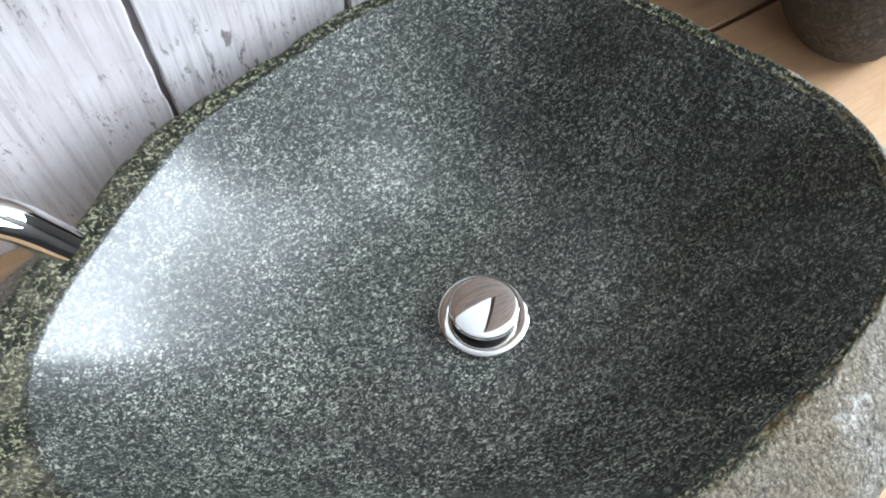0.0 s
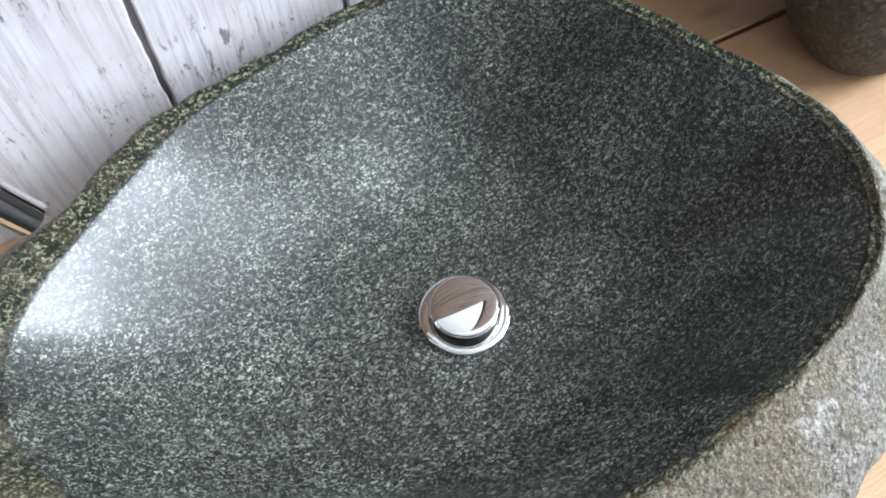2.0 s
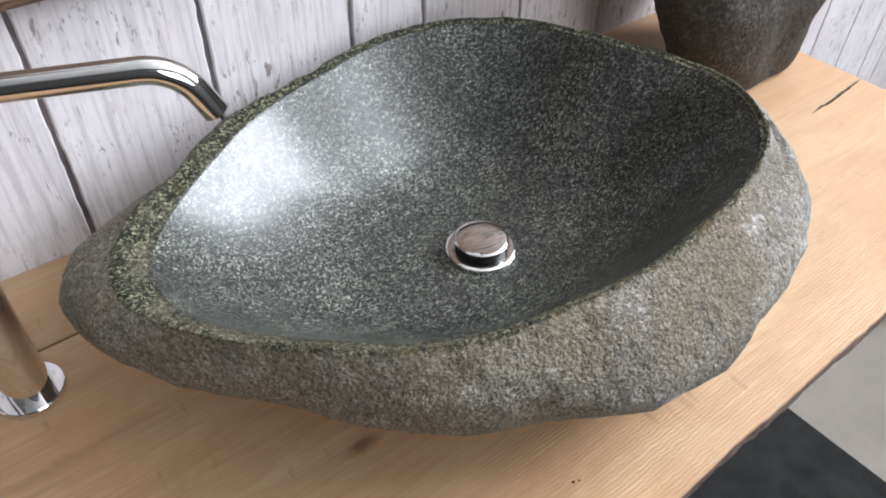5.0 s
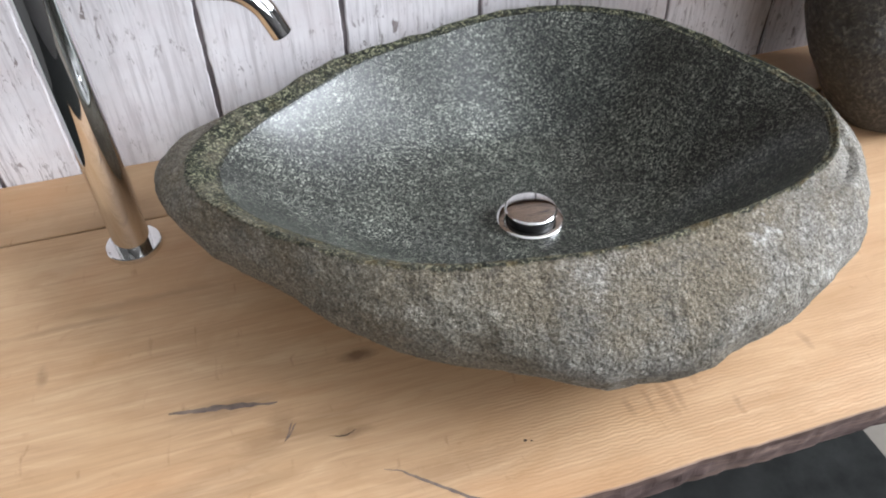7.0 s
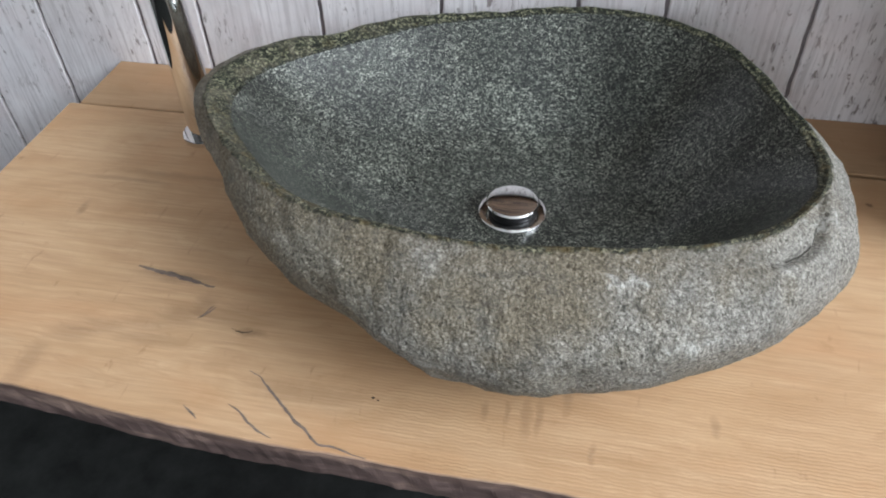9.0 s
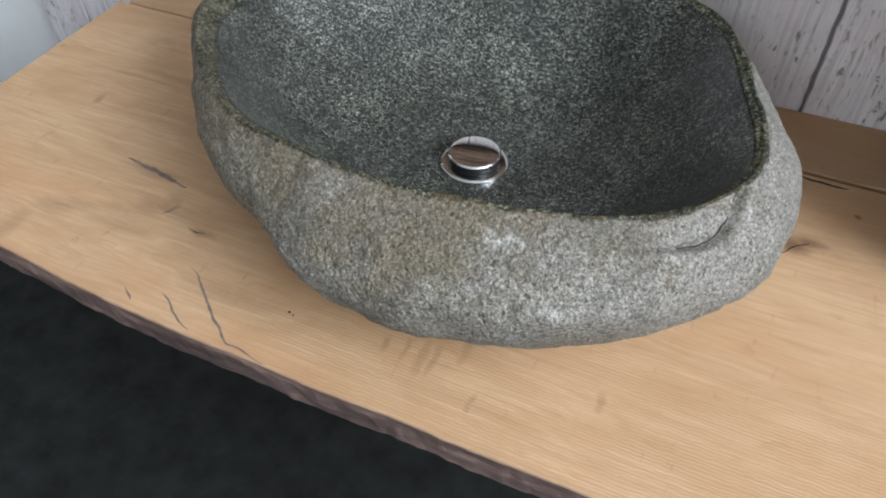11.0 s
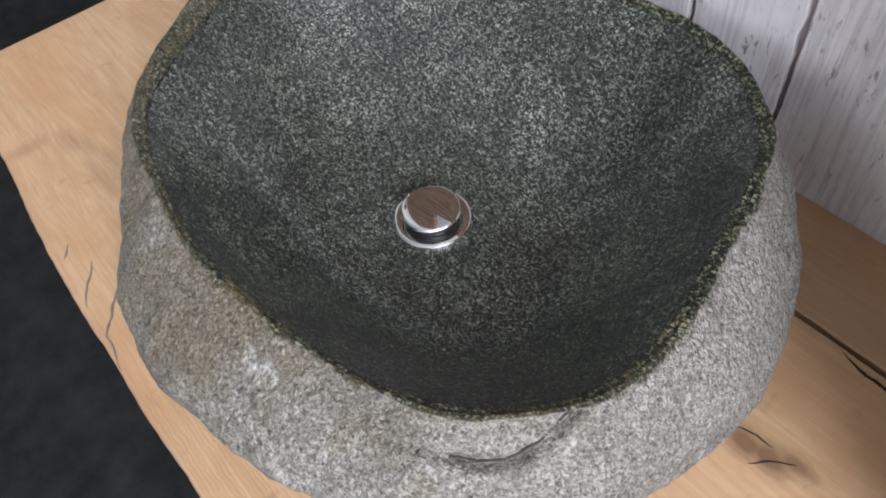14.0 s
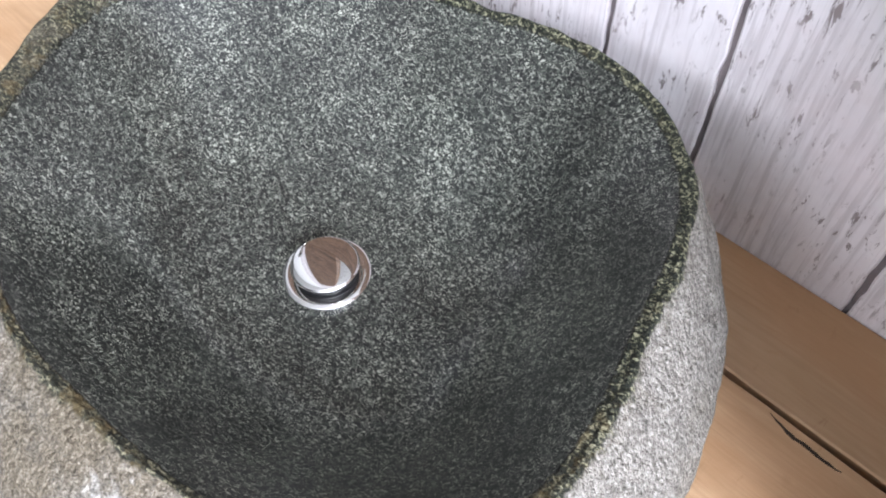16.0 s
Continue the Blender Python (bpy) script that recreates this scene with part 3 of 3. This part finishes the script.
def basin_body(parent):
    n = 860
    rows = []
    for i in range(n):
        a = math.tau * i / n
        rr, zr = series(RIM_R, a) + 0.007 * near(a, 80, 45), series(RIM_Z, a)
        r_smooth, z_smooth = rr, zr
        rough_back = near(a, 135, 45)
        rr += 0.0025 * wavy(math.cos(a), math.sin(a), 3, 9) * (0.5 + 1.5 * rough_back)
        zr += 0.003 * wavy(math.cos(a), math.sin(a), 6, 8) * (0.5 + 1.2 * rough_back)
        big = max(series(OUT_R, a), rr + 0.004)
        zw = min(max(series(WAIST, a), 0.055), 0.115)
        rb = big * max(0.2, min(0.6, series(FOOT, a)))
        lip = 0.0100 + 0.016 * near(a, 170, 38) - 0.0045 * near(a, 285, 55)
        drop = 0.0015 + 0.010 * near(a, 170, 38)
        ring = [(0.0, 0.0, 0.0, 0), (rb * 0.6, 0.0, 0.0, 0)]
        for k in range(13):
            p = math.pi / 2 * k / 12
            ring.append((rb + (big - rb) * math.sin(p) ** 1.04, zw * (1 - max(0.0, math.cos(p)) ** 1.04), 0.0, 1))
        for k in range(1, 67):
            s = k / 67
            ring.append((rr + (big - rr) * (1 - s * s), zw + s * (zr - 0.002 - zw), max(0.0, (s - 0.86) * 3.2), 1))
        for k in range(9):
            s = k / 8
            hump = 0.002 * math.sin(math.pi * min(1.0, s * 1.6 + 0.1)) if s < 0.6 else 0.0
            re, ze = rr + (r_smooth - rr) * s, zr + (z_smooth - zr) * s
            ring.append((re - lip * s, ze - 0.002 + hump - drop * s * s, 0.6 + 0.9 * s, 0.5 * (1 - s)))
        rin, zin = r_smooth - lip, z_smooth - 0.002 - drop
        west = near(a, 160, 55)
        for k in range(1, 46):
            s = 1 - (k / 45) ** 1.15 * (1 - 0.031 / rin)
            u = max(0.0, (s - 0.20) / 0.80)
            w = max(0.0, (u - 0.4) / 0.6)
            curve = (1 - west) * (0.75 * u ** 2.3 + 0.25 * w * w * (3 - 2 * w)) + west * s ** 3
            ring.append((rin * s, 0.0325 + (zin - 0.0325) * curve, 1.9 + 0.1 * min(1, k / 3), 0))
        rows.append((a, ring))
    m = len(rows[0][1])
    verts, band = [], []
    for a, ring in rows:
        for r, z, b, bumpy in ring:
            x, y = r * math.cos(a), r * math.sin(a)
            if bumpy and z > 0.0005:
                v = Vector((x, y, z))
                d = 0.0050 * noise.noise(v * 13) * (1 - 0.75 * near(a, 200, 38)) + 0.0026 * noise.noise(v * 34) + 0.0014 * noise.noise(v * 80) + 0.0007 * noise.noise(v * 170)
                dz = 0.0
                up = min(1.0, 0.15 + z / 0.07) * min(1.0, z / 0.02) * bumpy
                h = z / 0.16
                # worn ridge with a flat on either side
                turn = math.degrees(a) - (262 - 18 * (h - 0.4))
                d += min(1.0, z / 0.06) * (0.0115 * max(0.0, 1 - abs(turn) / (20 if turn < 0 else 30)) - 0.0040 * near(a, 262, 26)) * math.exp(-((h - 0.40) / 0.40) ** 4)
                d += 0.0060 * near(a, 340, 12) * math.exp(-((h - 0.55) / 0.22) ** 2)
                # flake broken out below the rim, with an open crack along its edge
                if bumpy == 1:
                    ang = math.degrees(a) % 360
                    low = flake_edge(ang)
                    depth = 0.0045 * max(0.0, min(1.0, (ang - 299) / 26)) if ang < 344 else 0.0
                    cut = depth / (1 + math.exp(max(-40.0, min(40.0, -(z - low) / 0.0006)))) * max(0.0, min(1.0, (0.176 - z) / 0.008))
                    if 319 < ang < 343:
                        cut += 0.0065 * math.exp(-((z - low) / 0.0016) ** 2) * min(1.0, (ang - 319) / 6, (343 - ang) / 2)
                    d -= 0.75 * cut
                    dz = -0.75 * cut
                z += dz
                x += d * up * math.cos(a)
                y += d * up * math.sin(a)
            verts.append((x, y, z))
            band.append(b)
    faces = []
    for i in range(n):
        k = (i + 1) % n
        for j in range(1, m - 1):
            faces.append((i * m + j, k * m + j, k * m + j + 1, i * m + j + 1))
        faces.append((i * m, k * m + 1, i * m + 1))
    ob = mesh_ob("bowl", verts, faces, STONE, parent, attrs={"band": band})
    line = []
    for i in range(n):
        ang = 360 * i / n
        if 324 < ang < 341.4:
            low = flake_edge(ang)
            j = min(range(15, 81), key=lambda q: abs(rows[i][1][q][1] - low))
            line.append(Vector(verts[i * m + j]))
    soft = [sum(line[max(0, i - 1):i + 2], Vector()) / len(line[max(0, i - 1):i + 2]) for i in range(len(line))]
    mesh_ob("crack", *tube(soft, 0.0010, 8), SPLIT, ob, "open dark crack below the rim")
    return ob


basin = tagged(new("stone_washbasin"), "oval river stone washbasin, honed dark inside, rough grey outside", "washbasin")
basin.location = (CX, CY, 0.0)
basin_body(basin)
fl = lathe([(0.0205, 0.0300), (0.0235, 0.0352), (0.0242, 0.0374), (0.0300, 0.0377), (0.0326, 0.0375), (0.0337, 0.0367), (0.0340, 0.0345), (0.0340, 0.0300)], 96)
flange = mesh_ob("drain_flange", *fl, CHROME, basin, "polished chrome drain ring", sharp=35)
gk = lathe([(0.0232, 0.0320), (0.0232, 0.0462)], 64)
mesh_ob("gasket", *gk, GASKET, flange, "black rubber gasket in shadow")
cp = lathe([(0.0225, 0.0458), (0.0252, 0.0461), (0.0260, 0.0468), (0.0260, 0.0477), (0.0250, 0.0484)] + [(0.025 * math.cos(math.pi / 2 * k / 14), 0.0484 + 0.0015 * math.sin(math.pi / 2 * k / 14)) for k in range(1, 14)], 96)
mesh_ob("drain_cap", *cp, CHROME, basin, "domed polished chrome push-down plug", sharp=35)

# ---- tap ----
TX, TY = -0.182, 0.321
tap = tagged(new("basin_tap"), "tall polished chrome mixer tap standing on the counter", "tap")
tap.location = (TX, TY, 0.0)
mesh_ob("base_ring", *lathe([(0.0270, 0.0), (0.0278, 0.001), (0.0278, 0.0062), (0.0270, 0.0072), (0.0190, 0.0075)], 96), CHROME, tap, sharp=30)
mesh_ob("tap_body", *lathe([(0.0185, 0.0070), (0.0185, 0.345), (0.0181, 0.3475), (0.0172, 0.349)], 96), CHROME, tap, sharp=30)
reach = Vector((0.187, -0.074, 0)).normalized()
way = [reach * (0.01 + 0.144 * k / 10) + Vector((0, 0, 0.279)) for k in range(11)]
corner, bend = way[-1], 0.037
for k in range(1, 13):
    w = radians(66) * k / 12
    way.append(corner + reach * (bend * math.sin(w)) - Vector((0, 0, bend * (1 - math.cos(w)))))
down = (way[-1] - way[-2]).normalized()
way += [way[-1] + down * 0.008, way[-1] + down * 0.016]
spout = mesh_ob("spout", *tube(way, 0.0090), CHROME, tap, "bent chrome outlet pipe", sharp=50)
mesh_ob("aerator", *tube([way[-1] - down * 0.001, way[-1] + down * 0.0015], 0.0068), GASKET, spout, "dark outlet mesh")


# ---- second stone ----
def boulder():
    n, m = 220, 90
    wide_at, top = 0.13, 0.30
    outline = (0.1290, 0.0020, 0.0031, 0.0194, 0.0138, -0.0031, -0.0078, 0.001, 0.007)
    verts, faces = [], []
    for j in range(m + 1):
        s = j / m
        z = (wide_at + top) * s ** 1.7 if s < 1 else wide_at + top
        if z < wide_at:
            w = 0.58 + 0.44 * (z / wide_at) ** 0.55
        else:
            w = math.sqrt(max(0.0, 1 - ((z - wide_at) / (top * 1.02)) ** 2)) * 1.02
        w = 0.0 if j == 0 else w
        for i in range(n):
            a = math.tau * i / n
            r = w * series(outline, a)
            v = Vector((r * math.cos(a), r * math.sin(a), z))
            b = 0.008 * noise.noise(v * 9) + 0.004 * noise.noise(v * 28) + 0.0012 * noise.noise(v * 90)
            k = 1 + b / 0.12 if j else 1
            verts.append((v.x * k - 0.184 * z, min(v.y * k + 0.148 * z, 0.159), z))
    for j in range(m):
        for i in range(n):
            k = (i + 1) % n
            faces.append((j * n + i, j * n + k, (j + 1) * n + k, (j + 1) * n + i))
    return mesh_ob("boulder", verts, faces, DARK_STONE)


stone = tagged(boulder(), "tall rough dark brown river stone on the counter", "stone")
stone.location = (0.760, 0.308, 0.0)


# ---- wood-framed wall mirror ----
def live_board(name, x0, x1, z0, z1, y0, y1, material, parent, ragged):
    """An upright board against the wall whose lower edge is left wavy."""
    n = 80
    verts, faces = [], []
    for j in range(n + 1):
        x = x0 + (x1 - x0) * j / n
        zb = z0 + ragged * (0.006 * wavy(x, 3, 0, 6) + 0.002 * wavy(x, 3, 0, 25))
        for y, z in ((y1, zb + 0.004), (y0 + 0.008, zb), (y0 + 0.002, zb + 0.003), (y0, zb + 0.010), (y0, z1 - 0.004), (y0 + 0.004, z1), (y1, z1)):
            verts.append((x, y, z))
    for j in range(n):
        for i in range(7):
            k = (i + 1) % 7
            faces.append((j * 7 + i, j * 7 + k, j * 7 + 7 + k, j * 7 + 7 + i))
    faces.append(tuple(range(6, -1, -1)))
    faces.append(tuple(n * 7 + i for i in range(7)))
    return mesh_ob(name, verts, faces, material, parent, smooth=False)


mirror = tagged(new("wall_mirror"), "wall mirror in a rough brown wooden frame", "mirror")
WY = BACK - 0.0165
live_board("bottom_board", -0.48, 0.92, 0.256, 0.62, WY - 0.024, WY, ROUGH_WOOD, mirror, 1)
live_board("side_board", 0.46, 0.92, 0.622, 1.52, WY - 0.024, WY, ROUGH_WOOD, mirror, 0)
live_board("side_board", -0.48, -0.16, 0.622, 1.52, WY - 0.024, WY, ROUGH_WOOD, mirror, 0)
part("glass", box(-0.158, 0.458, WY - 0.012, WY, 0.622, 1.52, 0.001), MIRROR, mirror, "clear silvered mirror glass")


# ---- wooden box on the floor beyond the carpet ----
crate = tagged(new("wooden_box"), "brown wooden box standing on the concrete floor", "box")
crate.location = (1.62, 0.24, FLOOR - 0.004)
crate.rotation_euler = (0, 0, radians(12))
for k in range(4):
    a = radians(90 * k)
    for j in range(2):
        bm = box(-0.15, 0.15, -0.15, -0.135, 0.002 + 0.075 * j, 0.073 + 0.075 * j, 0.002)
        bm.transform(Matrix.Rotation(a, 4, "Z"))
        part("side_plank", bm, ROUGH_WOOD, crate)
part("bottom_panel", box(-0.134, 0.134, -0.134, 0.134, 0.0, 0.012), ROUGH_WOOD, crate)
